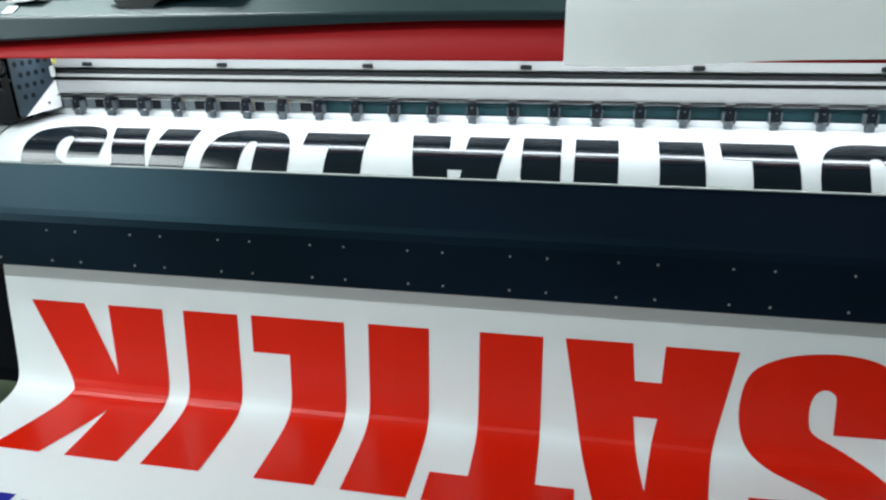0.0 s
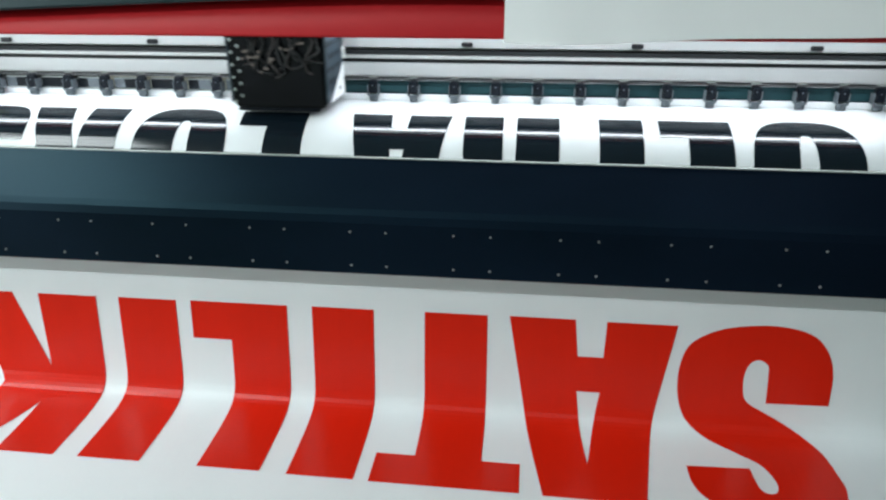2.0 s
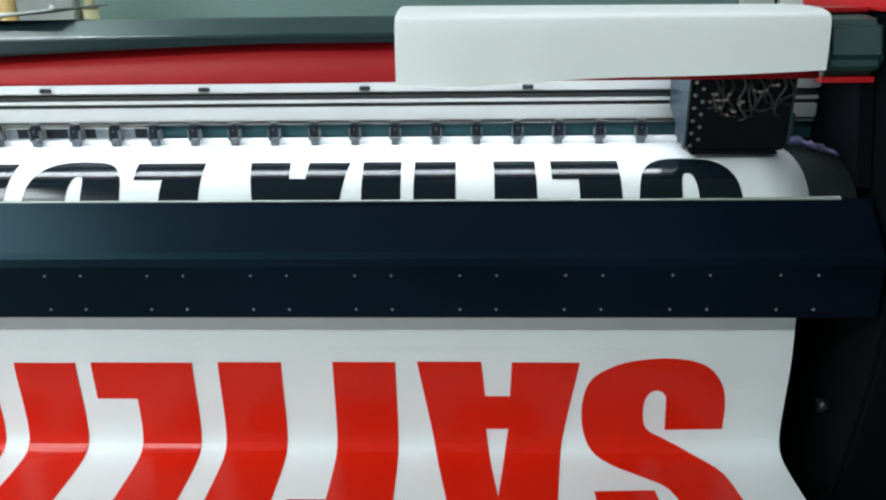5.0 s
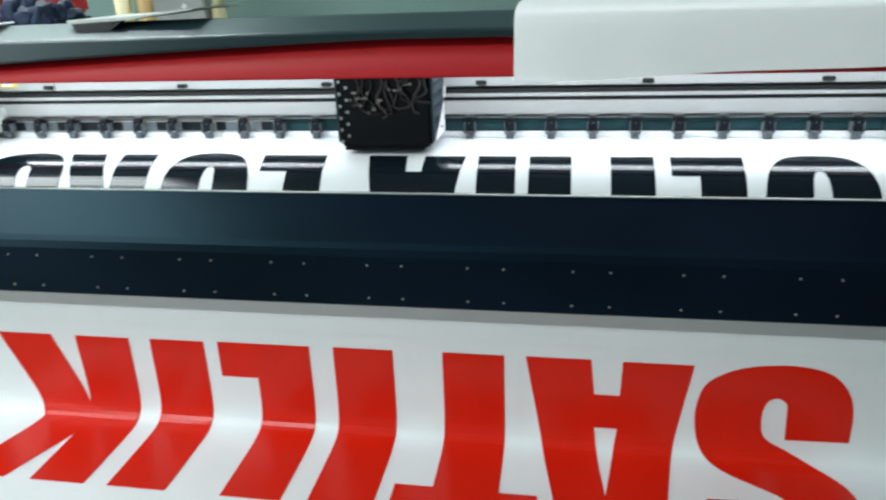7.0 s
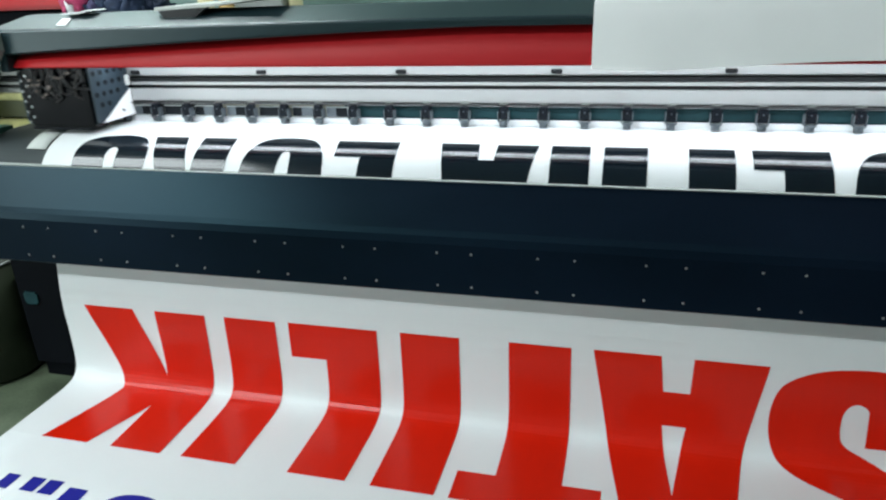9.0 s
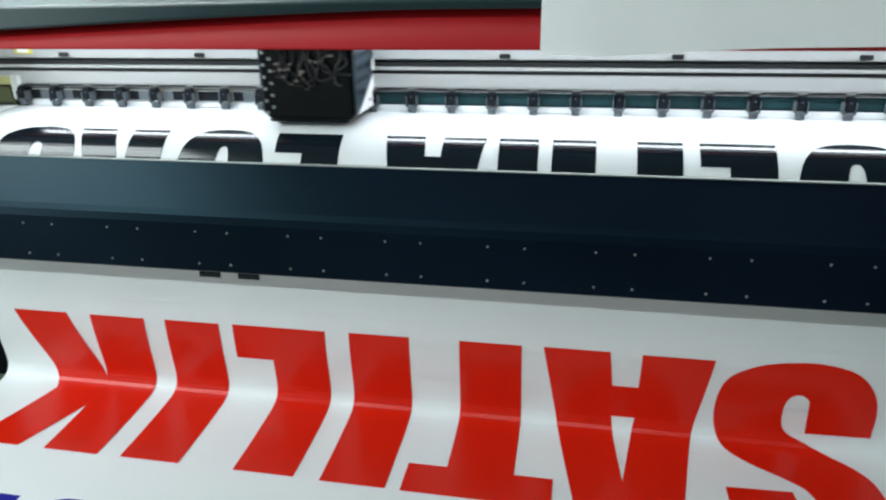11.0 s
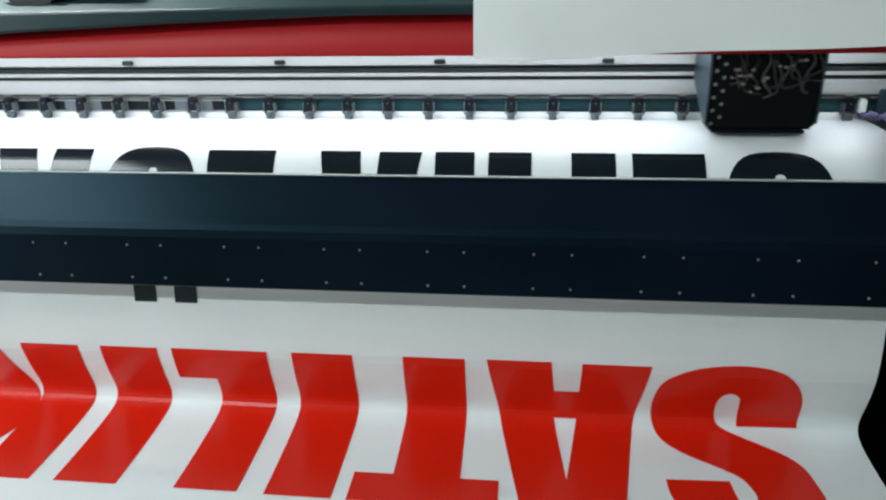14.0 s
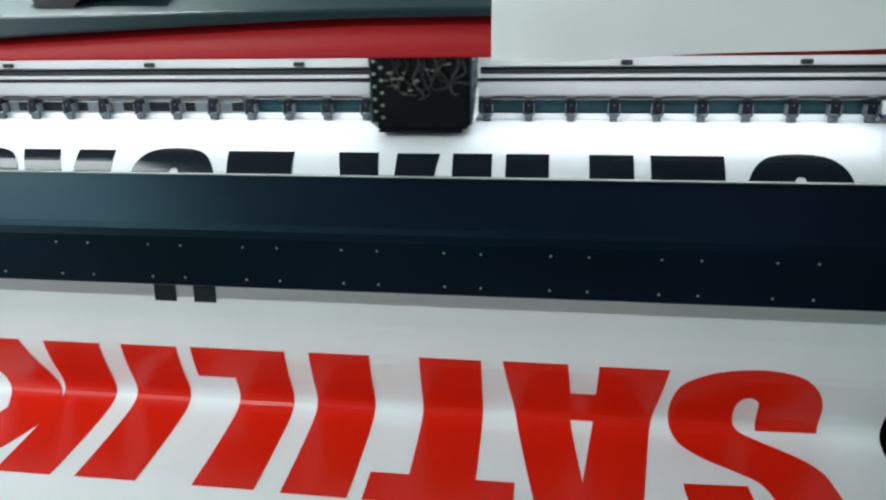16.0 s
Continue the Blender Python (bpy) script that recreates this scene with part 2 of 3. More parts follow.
def state(k):
    """Lengths on the print, and the places where they lie in the k-th state of the feed."""
    up = lengths(UP) - 0.06 - FED[k]
    hang = rounded([UP[-1]] + HANG[k] + [AHEAD[0]], 2)
    lh = lengths(hang)
    mh = up[-1] + (M_REST - up[-1]) * lh / lh[-1]
    ahead = [AHEAD[0]] + rounded(AHEAD[1:], 2)
    return np.concatenate([up, mh[1:], M_REST + lengths(ahead)[1:]]), np.array(UP + hang[1:] + ahead[1:])


STATES = [state(k) for k in range(4)]


def on_way(m, fed=0.0):
    """Where the length m of the print lies when the banner has been fed so far."""
    w = float(np.interp(fed, FED, range(4)))
    k = min(2, int(w))
    at = [np.array([np.interp(m, STATES[q][0], STATES[q][1][:, c]) for c in (0, 1)]) for q in (k, k + 1)]
    return at[0] * (1 - w + k) + at[1] * (w - k)


X_LEFT, X_RIGHT = -0.982, 0.762
M_END = STATES[0][0][-1] - 0.004


def ribbon(bm, x0, x1, s0, s1, lift, thick, nx, step=0.006):
    """A sheet that follows the banner's way, with thickness."""
    ss = np.linspace(s0, s1, max(2, int((s1 - s0) / step)))
    grid = []
    for s in ss:
        p, a, b = on_way(s), on_way(s - 0.002), on_way(s + 0.002)
        t = (b - a) / np.hypot(*(b - a))
        n = np.array([t[1], -t[0]])
        grid.append([[bm.verts.new((x0 + (x1 - x0) * i / nx, *(p + n * (lift - k * thick)))) for i in range(nx + 1)] for k in (0, 1)])
    for g, h in zip(grid, grid[1:]):
        for i in range(nx):
            bm.faces.new((g[0][i], g[0][i + 1], h[0][i + 1], h[0][i]))
            bm.faces.new((g[1][i], h[1][i], h[1][i + 1], g[1][i + 1]))
        bm.faces.new((g[0][0], h[0][0], h[1][0], g[1][0]))
        bm.faces.new((g[0][nx], g[1][nx], h[1][nx], h[0][nx]))
    return bm


SLICES = []  # (object, middle along the print, half length)
bm = ribbon(B(), X_LEFT, X_RIGHT, 0.0, 0.41, 0, 0.0006, 24)
ribbon(bm, X_LEFT, X_RIGHT, M_REST, M_END, 0, 0.0006, 24)
banner = tagged(link("banner", bm, VINYL, True), "white vinyl banner with red and black letters, coming off the printer", "banner")


def slats():
    """The hanging part bends anew with each feed: narrow rigid slats."""
    n = 124
    w = (M_REST - 0.41) / n
    bm = B()
    box(bm, X_LEFT, X_RIGHT, -w / 2 - 0.0002, w / 2 + 0.0002, -0.0006, 0)
    me = bpy.data.meshes.new("sheet_slat")
    bmesh.ops.recalc_face_normals(bm, faces=bm.faces)
    bm.to_mesh(me)
    bm.free()
    me.materials.append(VINYL)
    for i in range(n):
        ob = new("sheet_slat", me)
        ob.parent = banner
        SLICES.append((ob, 0.41 + w * (i + 0.5), w / 2))


slats()

# letters as outlines in (x, length along the banner)
RED0, RED1 = 0.568, 0.938
S_SHAPE = [(.66, .698), (.659, .645), (.648, .606), (.622, .5755), (.582, .562), (.53, .5605), (.477, .569), (.437, .588), (.418, .61), (.4095, .65), (.4125, .697),
           (.428, .738), (.462, .770), (.505, .796), (.539, .82), (.552, .848), (.554, .868), (.547, .882), (.534, .884), (.524, .872), (.52, .83),
           (.419, .834), (.421, .872), (.437, .905), (.475, .926), (.54, .933), (.605, .927), (.642, .905), (.658, .865), (.657, .835), (.649, .790), (.628, .761),
           (.592, .736), (.558, .7175), (.531, .703), (.52, .686), (.5175, .65), (.525, .628), (.5395, .6215), (.553, .63), (.556, .645), (.5585, .70)]


def curved(pts, corners, n=4):
    """The outline drawn as a smooth curve that keeps the named corners sharp."""
    out, m = [], len(pts)
    for i in range(m):
        p0, p1, p2, p3 = (np.array(pts[(i + k) % m]) for k in (-1, 0, 1, 2))
        if i in corners:
            p0 = p1
        if (i + 1) % m in corners:
            p3 = p2
        if i in corners and (i + 1) % m in corners:
            out.append(tuple(p1))
            continue
        for k in range(n):
            t = k / n
            out.append(tuple(0.5 * (2 * p1 + (p2 - p0) * t + (2 * p0 - 5 * p1 + 4 * p2 - p3) * t * t + (3 * p1 - p0 - 3 * p2 + p3) * t ** 3)))
    return out


S_SHAPE = curved(S_SHAPE, {0, 20, 21, 41})
A_SHAPE = ([(.119, .567), (.231, .567), (.238, .634), (.282, .634), (.284, .568), (.401, .568), (.344, .928), (.184, .928)],
           [(.2405, .70), (.2805, .70), (.2575, .849)])
K_SHAPE = [(-.642, .572), (-.757, .572), (-.752, .72), (-.809, .572), (-.926, .572), (-.848, .759), (-.902, .936), (-.80, .936), (-.752, .805), (-.748, .936), (-.642, .936)]


def bar_shape(x0, x1, s0, s1):
    return [(x0, s0), (x1, s0), (x1, s1), (x0, s1)]


def oval(x0, x1, s0, s1, power=2.6, n=36):
    cx, cs, rx, rs = (x0 + x1) / 2, (s0 + s1) / 2, (x1 - x0) / 2, (s1 - s0) / 2
    out = []
    for i in range(n):
        c, s = math.cos(2 * math.pi * i / n), math.sin(2 * math.pi * i / n)
        out.append((cx + rx * math.copysign(abs(c) ** (2 / power), c), cs + rs * math.copysign(abs(s) ** (2 / power), s)))
    return out


def fitted(loops, x0, x1, s0, s1):
    """The same outline, brought to another place and size."""
    xs, ss = [p[0] for p in loops[0]], [p[1] for p in loops[0]]
    fx, fs = (x1 - x0) / (max(xs) - min(xs)), (s1 - s0) / (max(ss) - min(ss))
    return [[(x0 + (x - min(xs)) * fx, s0 + (s - min(ss)) * fs) for x, s in lp] for lp in loops]


BK0, BK1 = 0.196, 0.432
RED_WORD = [("k", [K_SHAPE]), ("i", [bar_shape(-.598, -.487, .571, .935)]),
            ("l", [[(-.459, .57), (-.278, .57), (-.278, .935), (-.386, .935), (-.386, .642), (-.459, .642)]]),
            ("i", [bar_shape(-.232, -.12, .569, .937)]),
            ("t", [[(-.029, .568), (.081, .568), (.083, .872), (.147, .872), (.147, .938), (-.095, .938), (-.095, .870), (-.029, .870)]]),
            ("a", list(A_SHAPE)), ("s", [S_SHAPE])]


def r_shape(x0, leg, stem0, x1, lean):
    return [[(stem0, BK0), (x1, BK0), (x1, BK1), (x0 + 0.03, BK1), (x0, BK1 - 0.03), (x0, 0.345), (x0 + lean * 0.6 + 0.008, 0.318),
             (x0 + lean, 0.29), (x0, BK0), (leg, BK0), (leg + lean, 0.305), (stem0, 0.315)],
            [(stem0, 0.34), (stem0, 0.39), (stem0 - 0.02, 0.39), (stem0 - 0.02, 0.34)]]


BLACK_WORDS = [("s", fitted([S_SHAPE], -.912, -.747, .193, .436)),
               ("r", r_shape(-.751, -.679, -.642, -.572, 0.034)),
               ("o", [oval(-.541, -.374, .190, .438, 2.9), oval(-.468, -.441, .232, .396, 3)]),
               ("l", [[(-.362, BK0), (-.243, BK0), (-.238, BK1), (-.308, BK1), (-.308, .241), (-.358, .241)]]),
               ("a", fitted(A_SHAPE, -.165, .008, BK0, BK1)),
               ("r", r_shape(.030, .095, .118, .188, 0.002)),
               ("i", [bar_shape(.252, .322, BK0, BK1)]),
               ("l", [[(.348, BK0), (.461, BK0), (.461, BK1), (.392, BK1), (.392, .244), (.348, .244)]]),
               ("o", [oval(.488, .656, .190, .438, 2.9), oval(.558, .586, .232, .396, 3)]),
               ("dot", [bar_shape(-.516, -.474, .444, .478)]), ("dot", [bar_shape(-.440, -.398, .444, .478)])]
BLUE_WORDS = [("bar", [bar_shape(-.875, -.849, 1.031, 1.066)]), ("bar", [bar_shape(-.824, -.795, 1.030, 1.064)]), ("bar", [bar_shape(-.787, -.757, 1.030, 1.064)]),
              ("bar", [bar_shape(-.93, -.857, 1.074, 1.15)]), ("bar", [bar_shape(-.738, -.70, 1.040, 1.15)]), ("bar", [oval(-.665, -.535, 1.032, 1.19, 2.6), oval(-.62, -.58, 1.07, 1.15, 2.6)])]

def settled(loops):
    """The lengths of the red outlines, where the banner lies in its fold."""
    return [[(x, s - 0.011 * min(1, max(0, (s - 0.70) / 0.10))) for x, s in lp] for lp in loops]


def bands(loops, s0, s1):
    """Quads of the outline between two lengths (even-odd)."""
    cuts = sorted({s0, s1, *(s for lp in loops for _, s in lp if s0 < s < s1)})
    quads = []
    for a, b in zip(cuts, cuts[1:]):
        if b - a < 1e-6:
            continue
        mid, hits = (a + b) / 2, []
        for lp in loops:
            for (xa, sa), (xb, sb) in zip(lp, lp[1:] + lp[:1]):
                if (sa > mid) != (sb > mid):
                    g = lambda s: xa + (xb - xa) * (s - sa) / (sb - sa)
                    hits.append((g(mid), g(a), g(b)))
        hits.sort()
        for p, q in zip(hits[::2], hits[1::2]):
            quads.append(((p[1], a), (q[1], a), (q[2], b), (p[2], b)))
    return quads


def printed(words, ink, name, label, step):
    for letter, loops in words:
        top = new(name)
        top.parent = banner
        tagged(top, label)
        lo, hi = min(s for _, s in loops[0]), max(s for _, s in loops[0])
        n = max(1, round((hi - lo) / step))
        for i in range(n):
            s0, s1 = lo + (hi - lo) * i / n, lo + (hi - lo) * (i + 1) / n
            quads = bands(loops, s0, s1)
            if not quads:
                continue
            sc = (s0 + s1) / 2
            verts, faces = [], []
            for q in quads:
                faces.append(tuple(range(len(verts), len(verts) + 4)))
                for x, s in q:
                    w = (s - sc) / ((s1 - s0) / 2)
                    verts.append((x, -(s - sc) - 0.0003 * w * (abs(w) > 0.99), 0.0010 + 0.0001 * w))
            me = bpy.data.meshes.new("ink_slice")
            me.from_pydata(verts, [], [f[::-1] for f in faces])
            me.materials.append(ink)
            ob = new("ink_slice", me)
            ob.parent = top
            SLICES.append((ob, sc, (s1 - s0) / 2))


printed([(a, b if a in "as" else settled(b)) for a, b in RED_WORD], RED_INK, "red_letter", "glossy red printed letter", 0.008)
printed(BLACK_WORDS, BLACK_INK, "black_letter", "glossy black printed letter", 0.006)
printed(BLUE_WORDS, BLUE_INK, "blue_letter", "blue printed bar of a cropped line", 0.02)

# ---- the printer ----
printer = tagged(new("wide_format_printer"), "dark wide-format banner printer with red trim and white beam", "printer")
XL, XR = -1.16, 0.86


def platen():
    bm = ribbon(B(), XL + 0.02, XR - 0.02, 0.0, 0.50, -0.0035, 0.012, 2, 0.012)
    part("platen", bm, PLATEN, printer, "dark curved metal platen", True)


def pale_side_strip():
    # thin pale strip along the banner's left edge
    part("pale_side_strip", ribbon(B(), -1.035, -0.987, 0.10, 0.26, 0.0005, 0.0012, 2), LIGHTGREY, printer, "pale strip beside the banner's edge", True)


def dryer_bar():
    prof = [(-0.183, 0.8725), (-0.178, 0.8735), (-0.178, 0.862), (-0.238, 0.800), (-0.246, 0.79), (-0.2505, 0.706), (-0.225, 0.703), (-0.225, 0.696), (-0.2575, 0.696),
            (-0.2622, 0.6995), (-0.2585, 0.786), (-0.2545, 0.7985), (-0.247, 0.8075)]
    bar = part("dryer_bar", prism(B(), prof, XL, XR), BAR, printer, "dark blue-black folded metal dryer bar", False)
    part("edge_strip", prism(B(), [(-0.1845, 0.8735), (-0.1775, 0.8765), (-0.1765, 0.8745), (-0.1835, 0.8715)], XL + 0.01, X_RIGHT + 0.05), GREY, bar, "pale upper edge")
    for j in range(-7, 5):
        x = 0.0262 + 0.1685 * j
        part("fan_plate", prism(B(), [(-0.2596, 0.7195), (-0.2606, 0.7195), (-0.2587, 0.7660), (-0.2577, 0.7660)], x + 0.003, x + 0.056), FANPLATE, bar, "flat black fan plate")
    sc = B()
    bmesh.ops.create_cone(sc, cap_ends=True, segments=8, radius1=0.0023, radius2=0.0015, depth=0.002, matrix=pose(0, 0, 0, 90))
    me = bpy.data.meshes.new("screw")
    sc.to_mesh(me)
    sc.free()
    me.materials.append(SCREW)
    for j in range(-7, 5):
        for dx in (0, 0.0588):
            for y, z in ((-0.2597, 0.7715), (-0.2628, 0.7133)):
                ob = new("screw", me)
                ob.parent = bar
                ob.location = (0.0262 + 0.1685 * j + dx, y, z)


def beam():
    b = part("beam", prism(B(), [(0.03, 0.985), (0.018, 0.985), (0.018, 0.970), (0.012, 0.9665), (0.012, 0.9635), (0.12, 0.9635), (0.12, 1.10), (0.02, 1.10), (0.02, 1.022), (0.03, 1.018)], XL - 0.09, XR - 0.02),
             ALU, printer, "white-grey aluminium carriage beam")
    part("upper_lip", box(B(), XL - 0.09, XR - 0.02, 0.004, 0.0195, 1.0235, 1.066, 0.002), ALU, b)
    # the grooves are solid dark bars, their shade put into the colour
    part("rail_groove", box(B(), XL - 0.09, XR - 0.02, 0.012, 0.029, 1.010, 1.0175), DARKLINE, b, "dark bar painted as the shaded rail groove")
    part("rail", box(B(), XL - 0.09, XR - 0.02, 0.006, 0.029, 1.0035, 1.0095, 0.001), ALU, b, "bright steel linear rail")
    part("rail_groove", box(B(), XL - 0.09, XR - 0.02, 0.012, 0.029, 0.9965, 1.003), DARKLINE, b)
    part("lower_lip", box(B(), XL - 0.09, XR - 0.02, 0.006, 0.0175, 0.9705, 0.996, 0.002), ALU, b)
    for k in range(-1, 6):
        x = -0.8623 + 0.2949 * k
        if x > XL + 0.05:
            part("clip", box(B(), x - 0.010, x + 0.010, -0.003, 0.004, 1.0265, 1.0345, 0.0015), BLACK, b, "small black clip")
    label = part("label", box(B(), -0.975, -0.935, 0.0025, 0.004, 1.031, 1.0435), LABEL, b, "yellow warning label")
    part("field", box(B(), -0.968, -0.942, 0.0015, 0.0025, 1.034, 1.0405), PANEL, label, "white field of the label")
    part("edge_line", box(B(), XL - 0.09, XR - 0.02, 0.0045, 0.0058, 0.9690, 0.9708), DARKLINE, b, "dark lower edge")
    # added white strip: stands in for the brightly lit banner seen under the back strip
    part("lit_banner_strip", box(B(), X_LEFT, X_RIGHT, 0.0105, 0.0155, 0.9272, 0.9385, 0.001), VINYL, b, "white strip added for the lit banner behind the rollers")
    # small framed plates between the rollers at the far end
    for k in range(-13, -5):
        for dx, w in ((0.024, 0.010), (0.046, 0.012)):
            x = k * 0.075 + dx
            fr = part("bracket", box(B(), x - w - 0.0018, x + w + 0.0018, 0.008, 0.0150, 0.9395, 0.9605, 0.001), GREY, b, "pale metal bracket")
            part("window", box(B(), x - w, x + w, 0.0070, 0.0080, 0.9415, 0.9590), FANPLATE if (k + int(dx * 1000)) % 3 else ROLLFRAME, fr, "dark field of the bracket")
    # the strip behind the pinch rollers
    part("back_strip", box(B(), -0.40, XR - 0.02, 0.016, 0.024, 0.9310, 0.9625), GREEN, printer, "grey-green strip behind the pinch rollers")
    part("back_strip", box(B(), XL + 0.05, -0.70, 0.016, 0.024, 0.9310, 0.9625), BLACK, printer, "dark strip behind the pinch rollers")
    part("back_strip", box(B(), -0.695, -0.405, 0.016, 0.024, 0.9310, 0.9625), BEIGE, printer, "pale strip behind the pinch rollers")


def pinch_rollers():
    part("row_rod", tube(B(), (XL + 0.06, -0.002, 0.9680), (0.76, -0.002, 0.9680), 0.0011, 8), BLACK, printer, "thin black rod above the pinch rollers")

    def one(x):
        r = part("pinch_roller", box(B(), -0.0080, 0.0080, -0.0085, 0.006, 0.9430, 0.9665, 0.002), ROLLBODY, printer, "black pinch roller in a grey frame")
        r.location.x = x
        part("roller", tube(B(), (-0.0065, -0.003, 0.9342), (0.0065, -0.003, 0.9342), 0.0065), ROLLFRAME, r, "grey rubber roller", True)
        for sx in (-1, 1):
            part("cheek", box(B(), sx * 0.0095 - 0.0009, sx * 0.0095 + 0.0009, -0.0095, 0.009, 0.9390, 0.9580, 0.0006), ROLLFRAME, r, "grey metal cheek")
        part("foot", box(B(), -0.0085, 0.0085, -0.0110, -0.0098, 0.9375, 0.9415, 0.0005), ROLLFRAME, r, "grey metal foot")
        part("screw", tube(B(), (0, -0.0084, 0.9575), (0, -0.0094, 0.9575), 0.0014, 8), ROLLFRAME, r)
        part("cap", box(B(), -0.008, 0.008, 0.0005, 0.0035, 0.9700, 0.9718, 0.0005), GREY, r)
    for k in list(range(-13, 9)):
        one(k * 0.075)
    one(0.668)
    one(0.727)


def hood():
    """The raised cover: a red band that tapers to its end, and a dark shell over it."""
    n = 40
    xs = [-1.05 + (0.773 + 1.05) * i / n for i in range(n + 1)]

    def red_top(x):
        return 1.118 - 0.041 * max(0, -0.10 - x) ** 1.25 - 0.012 * max(0, x - 0.25) ** 1.5

    bm, rows = B(), []
    for x in xs:
        zt = red_top(x) + 0.003
        # leans out from under the hood's lip, with a rounded lower edge
        sec = [(-0.078, zt + 0.002), (-0.092, zt - 0.004), (-0.104, zt - (zt - 1.057) * 0.22), (-0.114, zt - (zt - 1.057) * 0.52), (-0.1185, zt - (zt - 1.057) * 0.8), (-0.120, 1.0605), (-0.1205, 1.058), (-0.119, 1.0565), (-0.114, 1.0565), (-0.074, zt + 0.002)]
        rows.append([bm.verts.new((x, y, z)) for y, z in sec])
    for a, b in zip(rows, rows[1:]):
        for i in range(len(a)):
            bm.faces.new((a[i], b[i], b[(i + 1) % len(a)], a[(i + 1) % len(a)]))
    bm.faces.new(rows[0]), bm.faces.new(rows[-1][::-1])
    part("red_band", bm, REDBAND, printer, "red plastic band along the raised cover", True)
    bm, rows = B(), []
    for x in [-1.085, -1.068] + xs:
        zt = red_top(x) + 0.002
        top = 1.1545 - 0.006 * max(0, -0.5 - x)
        lean = 0.005 * min(1, max(0, (x + 0.85) / 0.6))
        cz = 1.1345 - 0.004 * max(0, -0.3 - x) / 0.7
        sec = [(-0.108, zt + 0.001), (-0.123, zt), (-0.1285 + lean * 0.5, zt + 0.0015), (-0.1315 + lean, zt + 0.005), (-0.1285, cz - 0.004), (-0.1265, cz - 0.001), (-0.1225, cz + 0.001), (-0.02, top), (0.01, top + 0.0005),
               (0.14, top - 0.006), (0.17, zt + 0.0), (0.17, 1.06), (0.125, 1.06), (0.125, zt - 0.004), (-0.08, zt + 0.004)]
        rows.append([bm.verts.new((x, y, z)) for y, z in sec])
    for a, b in zip(rows, rows[1:]):
        for i in range(len(a)):
            bm.faces.new((a[i], b[i], b[(i + 1) % len(a)], a[(i + 1) % len(a)]))
    bm.faces.new(rows[0]), bm.faces.new(rows[-1][::-1])
    ob = part("hood", bm, HOOD, printer, "dark teal glossy printer hood")


def work_light():
    part("work_light", box(B(), -0.97, 0.838, -0.072, -0.056, 1.0665, 1.0725, 0.001), LAMPGLOW, printer, "strip of white diodes under the hood")
    # unseen pale plate, widened so the black letters mirror a grey band
    part("reflector_channel", box(B(), -0.99, 0.842, -0.092, -0.040, 1.073, 1.0758, 0.001), LIGHTGREY, printer)


